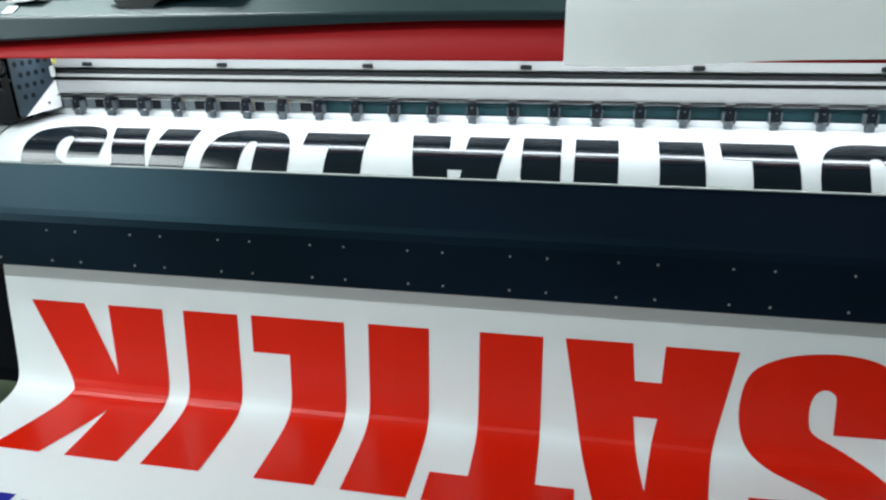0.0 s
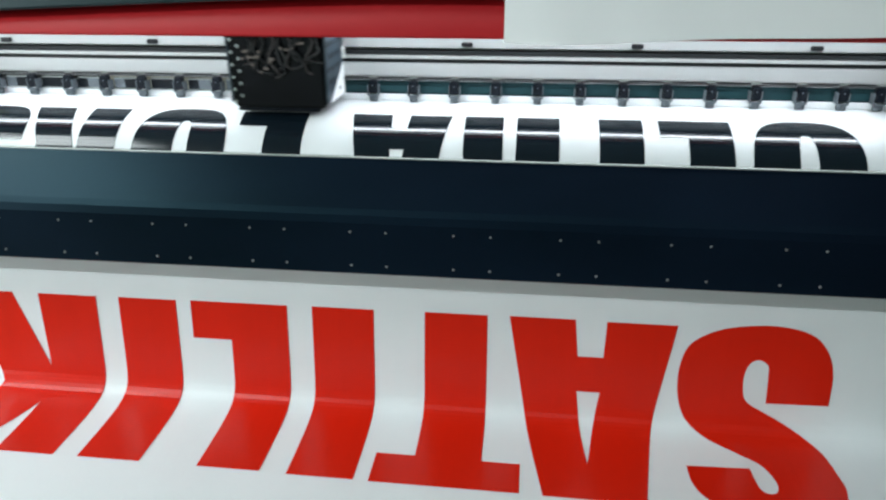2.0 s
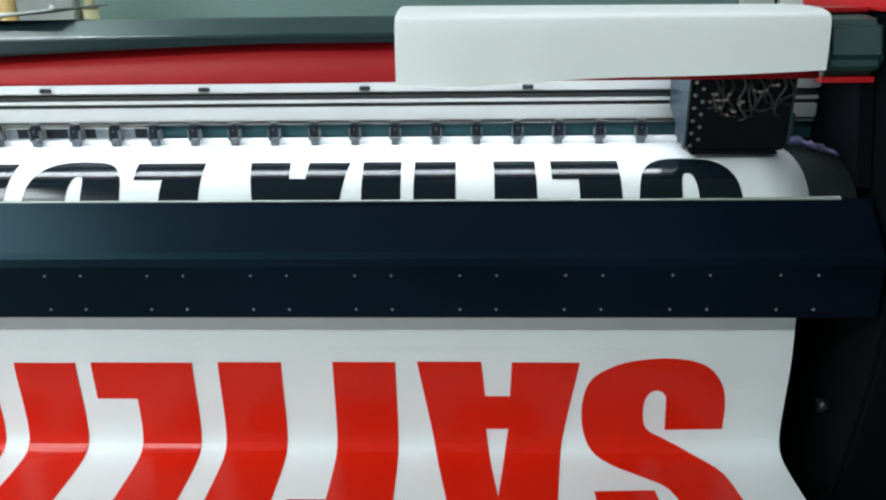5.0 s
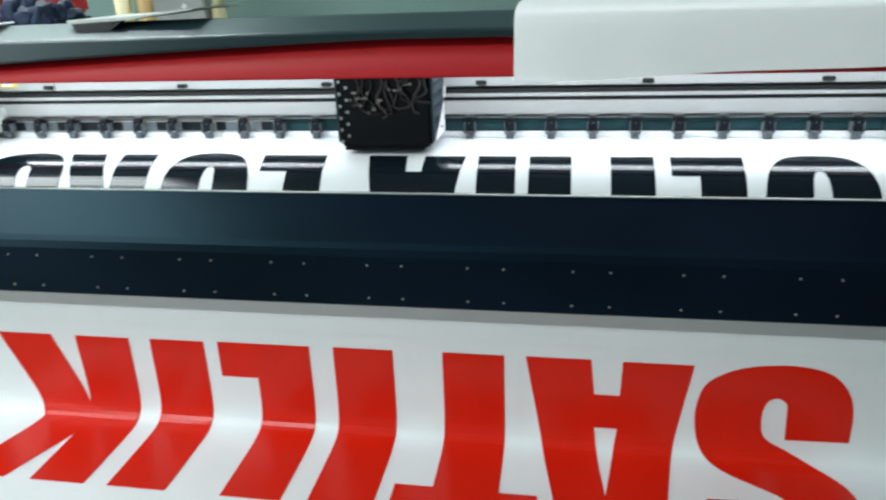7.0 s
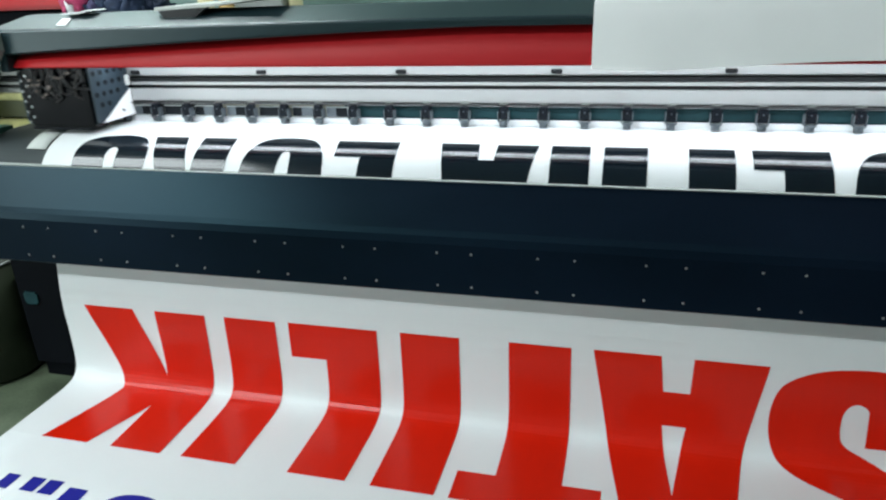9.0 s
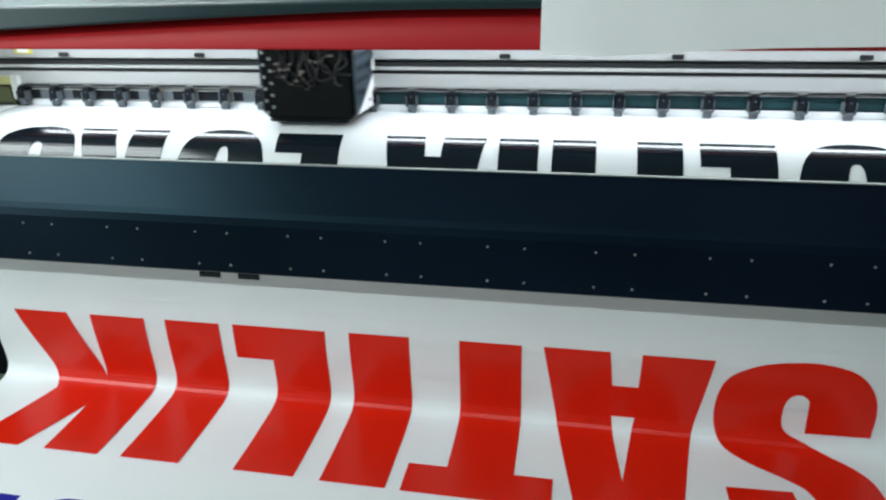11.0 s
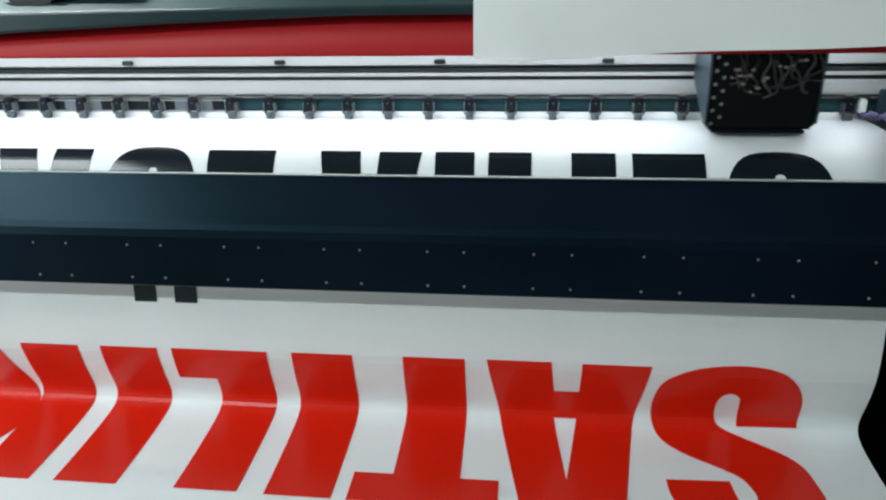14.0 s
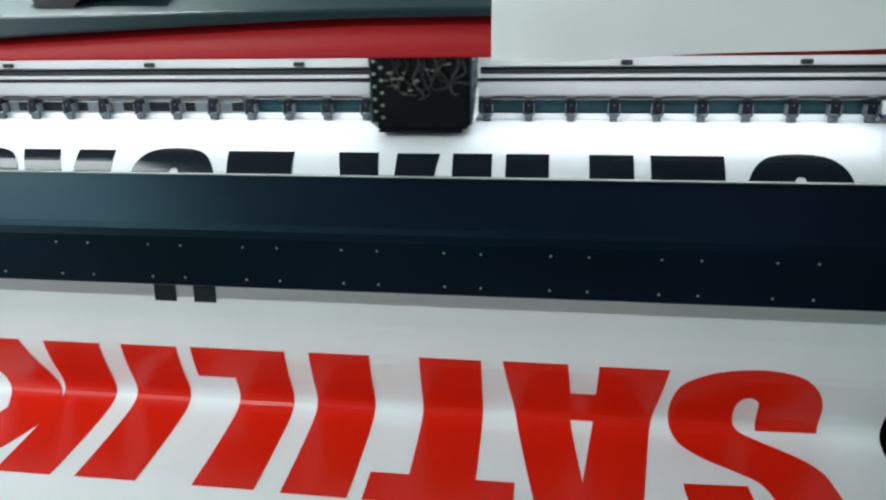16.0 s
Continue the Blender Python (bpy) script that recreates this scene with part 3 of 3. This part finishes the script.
def carriage():
    c = new("print_carriage")
    c.parent = printer
    tagged(c, "glossy black print head carriage under cables")
    bm = prism(B(), [(-0.113, 0.9365), (-0.088, 0.9365), (-0.02, 0.982), (-0.02, 1.0615), (-0.113, 1.0615)], -0.083, 0.083, 0.005)
    part("housing", bm, GLOSSBLACK, c, "glossy black housing")
    part("base_plate", box(B(), -0.076, 0.070, -0.1150, -0.06, 0.9315, 0.9362, 0.002), ROLLBODY, c, "black base plate")
    part("side_plate", prism(B(), [(-0.111, 0.946), (-0.098, 0.944), (0.0, 1.000), (0.003, 1.058), (-0.111, 1.058)], 0.0835, 0.0865), SIDEPLATE, c, "dark side plate with holes")
    part("side_plate", prism(B(), [(-0.111, 0.946), (-0.098, 0.944), (0.0, 1.000), (0.003, 1.058), (-0.111, 1.058)], -0.0865, -0.0835), SIDEPLATE, c, "dark side plate with holes")
    for i in range(5):
        for k in range(5):
            y, z = -0.100 + 0.021 * k + 0.010 * (i % 2), 0.958 + 0.021 * i
            if z > 0.956 + 0.5 * (y + 0.095) + 0.008 and y < -0.005:
                part("hole", tube(B(), (0.0866, y, z), (0.0872, y, z), 0.0054, 12), FANPLATE, c, "dark round hole")
    rnd = random.Random(5)
    for i in range(12):
        x = -0.050 + 0.0108 * i
        low = rnd.uniform(0.994, 1.026) - (0.008 if 3 < i < 9 else 0)
        dy = rnd.uniform(-0.004, 0.003)
        pts = [(x + rnd.uniform(-.006, .006), -0.112, 1.057), (x + rnd.uniform(-.012, .012), -0.1185 + dy, 1.044), (x + rnd.uniform(-.016, .016), -0.1200 + dy, (1.045 + low) / 2),
               (x + rnd.uniform(-.020, .020), -0.1175, low), (x + rnd.uniform(-.006, .014), -0.113, low - 0.005)]
        pts = [Vector(p) for p in rounded(pts, 2)]
        bm = B()
        for a, b in zip(pts, pts[1:]):
            tube(bm, a, b, 0.0022, 8)
        part("ink_tube", bm, CABLE if i % 3 == 1 else BLACK, c, "grey-pink cable" if i % 3 == 1 else "shiny black ink tube", True)
    # glints on the carriage front, put in as small brown blocks
    for i in range(16):
        x, z = ((-0.036, 1.020), (-0.012, 1.024), (0.022, 1.040))[i % 3]
        x, z, w = x + rnd.gauss(0, 0.010), min(1.05, z + rnd.gauss(0, 0.008)), rnd.uniform(0.0015, 0.005)
        part("glint_block", box(B(), x - w, x + w, -0.1245, -0.1165, z - 0.0022, z + 0.0022, 0.001), GLINT, c, "small brown block painted as a glint")
    for i in range(11):
        x, z = -0.0775 + 0.0125 * (i % 2), 0.947 + 0.0104 * i
        part("stud", tube(B(), (x, -0.1125, z), (x, -0.1150, z), 0.0031, 10), STUD, c, "bright round stud")
    part("side_gusset", prism(B(), [(-0.096, 0.9425), (0.003, 0.998), (0.006, 0.9425)], 0.0838, 0.0862), PANEL, c, "white metal gusset under the side plate")
    part("screw", tube(B(), (0.0863, -0.03, 0.957), (0.0872, -0.03, 0.957), 0.003, 10), BLACK, c)
    part("bracket", box(B(), 0.0872, 0.0905, -0.012, 0.003, 1.005, 1.027, 0.002), LIGHTGREY, c, "pale bearing block")
    return c


def end_left():
    part("end_frame", slab(B(), [(-1.050, 1.131), (-1.066, 1.122), (-1.118, 1.06), (-1.182, 0.957), (-1.19, 0.93), (-1.135, 0.93), (-1.117, 0.965), (-1.070, 1.055), (-1.066, 1.078), (-1.050, 1.084)], -0.155, -0.1255, 0.006),
         GREY, printer, "light grey shell frame at the printer's end")
    part("end_foot", slab(B(), [(-1.20, 0.928), (-1.14, 0.928), (-1.13, 0.86), (-1.24, 0.86)], -0.15, -0.05, 0.012), SHELLGREEN, printer, "dark green lower corner")
    part("hood_cap", box(B(), -1.072, -1.0515, -0.132, -0.09, 1.05, 1.092, 0.002), HOOD, printer, "dark teal end cap of the hood")
    part("end_shell", slab(B(), [(-1.086, 1.135), (-1.13, 1.08), (-1.32, 1.06), (-1.32, 0.62), (-1.30, 0.62), (-1.30, 1.05), (-1.125, 1.066), (-1.086, 1.120)], -0.098, 0.20), DARKSTAND, printer, "dark end housing")
    part("end_back", box(B(), -1.30, -0.99, 0.13, 0.15, 0.80, 1.10), LIGHTGREY, printer)
    part("cap_station", prism(B(), [(0.0, 0.93), (0.0, 0.975), (0.01, 0.98), (0.10, 0.98), (0.10, 0.93)], -1.25, -1.0, 0.004), OLIVE, printer, "dark olive capping station")
    part("station_rim", box(B(), -1.25, -0.995, -0.006, 0.01, 0.9700, 0.986, 0.003), YELLOW, printer, "yellow lit station rim")
    part("station_tray", prism(B(), [(-0.05, 0.895), (0.0, 0.926), (0.09, 0.926), (0.09, 0.89)], -1.26, -1.06, 0.003), YELLOW, printer, "yellowish waste tray")
    part("station_post", box(B(), -0.998, -0.978, -0.004, 0.012, 0.94, 0.99, 0.002), LIGHTGREY, printer)


def end_right():
    # lower part is added, carried down to keep the space beside the banner dark
    prof = [(-0.20, 0.06), (-0.27, 0.60), (-0.27, 0.90), (-0.20, 1.03), (-0.13, 1.13), (-0.08, 1.155), (0.20, 1.155), (0.22, 0.06)]
    part("end_housing", prism(B(), prof, 0.872, 1.25, 0.008), DARKSTAND, printer, "black end housing")
    part("end_housing", prism(B(), [(-0.10, 1.157), (-0.13, 1.165), (-0.10, 1.178), (0.20, 1.178), (0.20, 1.157)], 0.868, 1.26, 0.003), REDCAP, printer, "red end cap")
    part("end_strip", box(B(), 0.775, 0.866, -0.06, 0.02, 1.1545, 1.162, 0.002), REDBAND, printer, "dull red strip beside the end cap")
    part("end_trim", prism(B(), [(-0.275, 0.895), (-0.205, 1.03), (-0.135, 1.135), (-0.105, 1.178), (-0.12, 1.18), (-0.15, 1.14), (-0.22, 1.03), (-0.287, 0.895)], 0.925, 0.965, 0.002), REDCAP, printer, "red trim strip")
    part("end_cheek", prism(B(), [(-0.12, 1.06), (-0.135, 1.085), (-0.11, 1.145), (-0.05, 1.153), (0.14, 1.15), (0.14, 1.06)], 0.7745, 0.869, 0.010), TEAL, printer, "dark teal hood end")
    part("red_end", box(B(), 0.776, 0.86, -0.125, -0.10, 1.050, 1.0585, 0.001), REDCAP, printer)
    part("side_panel", prism(B(), [(-0.16, 0.885), (0.12, 0.93), (0.12, 1.05), (-0.11, 1.05)], 0.845, 0.868), DARKSTAND, printer)
    part("end_block", box(B(), 0.744, 0.756, -0.004, 0.010, 0.9405, 0.9640, 0.002), LIGHTGREY, printer, "pale block beside the last roller")
    part("knob", tube(B(), (0.8715, -0.16, 0.47), (0.852, -0.16, 0.47), 0.014, 16), BLACK, printer, "small black knob", True)
    part("bracket", box(B(), 0.775, 0.80, -0.004, 0.008, 0.940, 0.980, 0.002), SIDEPLATE, printer, "small dark bracket")


def stand():
    for x0 in (-1.0, 0.80):
        part("leg", box(B(), x0, x0 + 0.09, -0.02, 0.08, 0.06, 0.86, 0.008), DARKSTAND, printer, "black stand leg")
        part("foot", box(B(), x0 - 0.005, x0 + 0.095, -0.36, 0.36, 0.02, 0.06, 0.008), DARKSTAND, printer)
        for y in (-0.32, 0.32):
            part("caster", tube(B(), (x0 + 0.03, y, 0.0225), (x0 + 0.06, y, 0.0225), 0.022), BLACK, printer, "", True)
    part("crossbar", box(B(), -0.908, 0.80, 0.0, 0.06, 0.30, 0.38, 0.006), DARKSTAND, printer)
    part("body", box(B(), XL + 0.02, XR + 0.01, -0.14, 0.24, 0.66, 0.855, 0.006), DARKSTAND, printer, "black lower body")
    part("bar_arm", box(B(), -1.14, -1.11, -0.245, -0.14, 0.70, 0.79, 0.003), DARKSTAND, printer)
    part("bar_arm", box(B(), 0.80, 0.83, -0.245, -0.14, 0.70, 0.79, 0.003), DARKSTAND, printer)


platen()
pale_side_strip()
dryer_bar()
beam()
pinch_rollers()
hood()
work_light()
CARRIAGE = carriage()
end_left()
end_right()
stand()


# ---- things on and round the printer ----
def cover_sheet():
    """A stiff white sheet that hangs over the hood."""
    prof = [(0.17, 1.156), (0.10, 1.166), (0.02, 1.171), (-0.05, 1.170), (-0.100, 1.1655), (-0.126, 1.158), (-0.1365, 1.146), (-0.140, 1.12), (-0.1425, 1.09), (-0.145, 1.055)]
    prof = rounded(prof, 2)
    n, m = 26, len(prof) - 1
    bm, rows = B(), []
    for i in range(n + 1):
        u = i / n
        x = 0.093 + 0.677 * u
        row = []
        for j, (y, z) in enumerate(prof):
            v = j / m
            edge = max(0, u - 0.93) / 0.07
            xx = x - 0.045 * edge * max(0, 0.45 - v) / 0.45 + (0.012 * (1 - u) * max(0, 0.55 - v))
            zz = z + 0.018 * u ** 1.5 * v ** 3 - 0.006 * u * (1 - v) - 0.004 * math.sin(u * 9) * v ** 4 * (1 - u)
            fold = 0.006 * math.exp(-((u - 0.10) / 0.06) ** 2) * v ** 8 + 0.003 * math.exp(-((u - 0.34) / 0.05) ** 2) * v ** 8
            row.append(bm.verts.new((xx, y - 0.002 * math.sin(u * 7 + 1) * v - fold, zz)))
        rows.append(row)
    for a, b in zip(rows, rows[1:]):
        for j in range(m):
            bm.faces.new((a[j], b[j], b[j + 1], a[j + 1]))
    ob = link("cover_sheet", bm, PANEL, True)
    md = ob.modifiers.new("thick", "SOLIDIFY")
    md.thickness = 0.0015
    sp = ob.modifiers.new("sharp", "EDGE_SPLIT")
    sp.split_angle = math.radians(40)
    tagged(ob, "stiff glossy white sheet draped over the printer hood", "sheet")


def lid_board():
    bm = B()
    slab(bm, [(-0.745, 1.1545), (-0.62, 1.160), (-0.49, 1.1735), (-0.49, 1.1765), (-0.62, 1.1655), (-0.745, 1.1615)], -0.06, 0.14, 0.0008)
    ob = link("lid_board", bm, LIGHTGREY)
    tagged(ob, "pale grey lid board lying open on the hood", "board")
    # the shadow under the board, built as a black wedge
    part("shade_wedge", slab(B(), [(-0.712, 1.136), (-0.655, 1.138), (-0.622, 1.1595), (-0.725, 1.1555)], -0.075, -0.0605), BLACK, ob, "black wedge drawn as the shade under the board")


def clutter():
    bm = B()
    slab(bm, [(-0.97, 1.1525), (-0.93, 1.1530), (-0.90, 1.158), (-0.905, 1.1605), (-0.935, 1.156), (-0.97, 1.1550)], -0.05, 0.0)
    tagged(link("paper_scrap", bm, PANEL), "folded white paper scrap on the hood", "paper")
    bm = B()
    box(bm, -0.945, -0.922, -0.110, -0.062, 0.0012, 0.0026)
    for v in bm.verts:
        v.co.x -= 0.5 * (v.co.y + 0.09)
        v.co.z += 1.1315 + (v.co.y + 0.1225) * 0.198
    tagged(link("paper_scrap", bm, PANEL), "small white paper strip lying on the hood", "paper")
    for x, r, h, m, lab in ((-1.425, 0.030, 1.42, CREAM, "cream material roll standing by the wall"), (-1.335, 0.032, 1.40, CARD, "brown cardboard roll standing by the wall")):
        tagged(link("material_roll", tube(B(), (x, 1.2, 0), (x, 1.2, h), r, 20), m, True), lab, "roll", group="rolls by the wall")
    b = B()
    box(b, -1.28, -1.085, 1.15, 1.2, 0, 1.40, 0.004)
    ob = tagged(link("grey_board", b, GREY), "grey notice board with white paper scraps", "board")
    for x, z, w, h, turn in ((-1.228, 1.176, .016, .005, 20), (-1.186, 1.180, .011, .012, 35), (-1.132, 1.172, .009, .008, 10), (-1.160, 1.140, .008, .008, 40)):
        p = part("paper_scrap", box(B(), -w, w, -0.001, 0.001, -h, h), PANEL, ob)
        p.matrix_world = pose(x, 1.1475, z, 0, turn, 0)
    b = B()
    tube(b, (-1.058, 1.2, 0), (-1.058, 1.2, 1.13), 0.026, 16)
    bmesh.ops.create_cone(b, cap_ends=True, segments=16, radius1=0.026, radius2=0.008, depth=0.05, matrix=pose(-1.058, 1.2, 1.1555))
    tagged(link("pointed_roll", b, CREAM, True), "cream roll with a pointed end standing by the wall", "roll")
    # white posts of a doorway beyond the right end
    door = tagged(new("door_frame"), "white door frame beyond the printer", "door", kind="structure")
    part("post", box(B(), 1.243, 1.361, 1.55, 1.595, 0, 2.1, 0.004), LIGHTGREY, door)
    part("gap", box(B(), 1.363, 1.381, 1.58, 1.595, 0, 2.1), DARKSTAND, door, "dark gap between the posts")
    part("door_leaf", box(B(), 1.383, 1.606, 1.55, 1.595, 0, 2.1, 0.004), PANEL, door, "white door leaf")
    part("gap", box(B(), 1.608, 1.621, 1.58, 1.595, 0, 2.1), DARKSTAND, door)
    part("post", box(B(), 1.623, 2.05, 1.56, 1.595, 0, 2.1, 0.004), CREAM, door, "cream wall panel")
    # bundle and red machine beyond the left end
    rnd = random.Random(11)
    ob = tagged(link("print_bundle", box(B(), -1.26, -0.99, 0.25, 0.42, 0.0, 1.15, 0.02), NAVY), "tall bundle of crumpled pink, navy and white prints", "bundle")
    for i in range(16):
        b = B()
        bmesh.ops.create_icosphere(b, subdivisions=3, radius=1.0)
        cx, cy, cz = -1.245 + 0.0165 * i, 0.27 + rnd.uniform(0, 0.08), 1.148 + rnd.uniform(0, 0.02)
        sx, sy, sz = rnd.uniform(0.014, 0.03), 0.03, rnd.uniform(0.018, 0.04)
        off = rnd.uniform(0, 50)
        for v in b.verts:
            k = 1 + 0.45 * noise.noise(v.co * 1.8 + Vector((off, 0, 0)))
            v.co = Vector((cx + v.co.x * sx * k, cy + v.co.y * sy * k, cz + v.co.z * sz * k))
        m = (PINK, NAVY, PANEL, PINK, NAVY, RAG)[i % 6] if i < 7 else NAVY
        part("fold", b, m, ob, {"pink_print": "pink fold", "navy_cloth": "navy fold"}.get(m.name, "white fold"), True)
    ob = tagged(link("red_machine", box(B(), -2.6, -1.56, 0.7, 1.2, 1.13, 1.24, 0.01), REDCAP), "red-topped dark machine beyond the printer", "machine")
    part("body", box(B(), -2.58, -1.58, 0.72, 1.18, 0, 1.128, 0.006), DARKSTAND, ob, "black machine body")
    # bucket under the left end
    b = B()
    bmesh.ops.create_cone(b, cap_ends=False, segments=32, radius1=0.145, radius2=0.16, depth=0.39, matrix=pose(-1.88, 0.33, 0.205))
    ob = tagged(link("waste_drum", b, PVC, True), "grey-green waste drum under the printer's end", "drum")
    ob.modifiers.new("t", "SOLIDIFY").thickness = 0.004
    t = B()
    bmesh.ops.create_circle(t, cap_ends=True, segments=32, radius=0.143, matrix=pose(-1.88, 0.33, 0.02))
    part("bottom", t, PVC, ob)
    t = B()
    for i in range(32):
        p, q = (Vector((-1.88 + 0.161 * math.cos(w), 0.33 + 0.161 * math.sin(w), 0.401)) for w in (i * math.pi / 16, (i + 1) * math.pi / 16))
        tube(t, p, q, 0.004, 6)
    part("rim", t, GREY, ob, "pale rolled rim", True)
    # added black box with door fronts, filling in the deep shade behind the printer's end
    filler = tagged(link("dark_filler", box(B(), -1.69, -1.12, 0.32, 0.62, 0.05, 0.88, 0.006), DARKSTAND), "black box added to fill the dark behind the printer's end", "cabinet")
    part("plinth", box(B(), -1.68, -1.13, 0.33, 0.61, 0, 0.048), DARKSTAND, filler)
    for x in (-1.685, -1.40):
        part("door", box(B(), x, x + 0.275, 0.305, 0.3185, 0.06, 0.87, 0.003), DARKSTAND, filler)
    part("small_plate", box(B(), -1.66, -1.61, 0.299, 0.305, 0.275, 0.315, 0.006), GREEN, filler, "small grey-green plate")
    # rag at the right of the platen
    rnd = random.Random(3)
    b = B()
    bmesh.ops.create_grid(b, x_segments=14, y_segments=8, size=0.5, matrix=Matrix.Identity(4))
    for v in b.verts:
        v.co = Vector((0.788 + v.co.x * 0.075 - v.co.y * 0.02, -0.045 - v.co.x * 0.09 + v.co.y * 0.035, 0.940 - 0.35 * max(0, v.co.x) ** 2 * 0.12 + 0.016 * noise.noise(v.co * 7)))
    ob = tagged(link("rag", b, RAG, True), "crumpled purple and white rag on the platen", "rag")
    ob.modifiers.new("t", "SOLIDIFY").thickness = 0.003


cover_sheet()
lid_board()
clutter()

FEED = [(0.0, 0.0), (4.5, 0.0), (4.7, 0.008), (4.9, 0.0165), (9.1, 0.0165), (9.3, 0.0265), (9.5, 0.0365), (12.15, 0.0365), (12.3, 0.047), (12.45, 0.057), (16.0, 0.057)]
SWEEP = [(0.0, -1.03), (0.5, -0.90), (1.0, -0.71), (1.5, -0.505), (2.0, -0.291), (2.5, -0.075), (3.0, 0.139), (3.5, 0.353), (3.7, 0.437), (4.0, 0.555), (4.3, 0.64), (4.6, 0.67), (4.9, 0.668), (5.2, 0.61),
         (5.5, 0.505), (5.8, 0.38), (6.0, 0.295), (6.5, 0.081), (7.0, -0.134), (7.5, -0.35), (8.0, -0.567), (8.5, -0.784), (8.7, -0.86), (9.0, -0.97), (9.2, -1.0), (9.5, -0.93), (10.0, -0.735),
         (10.5, -0.522), (10.8, -0.395), (11.0, -0.309), (11.5, -0.096), (12.0, 0.118), (12.5, 0.333), (13.0, 0.53), (13.25, 0.60), (13.45, 0.625), (13.65, 0.61), (14.0, 0.551), (14.5, 0.409), (15.0, 0.259), (15.5, 0.115), (16.0, -0.028)]


def motions():
    walk(CARRIAGE, [(t, pose(x, 0, 0)) for t, x in SWEEP])
    for ob, sc, h in SLICES:
        rows = []
        for t, f in FEED:
            a, b = on_way(sc - h, f), on_way(sc + h, f)
            m, d = (a + b) / 2, b - a
            rows.append((t, pose(0, m[0], m[1], math.degrees(math.atan2(-d[1], -d[0])))))
        walk(ob, rows)


motions()
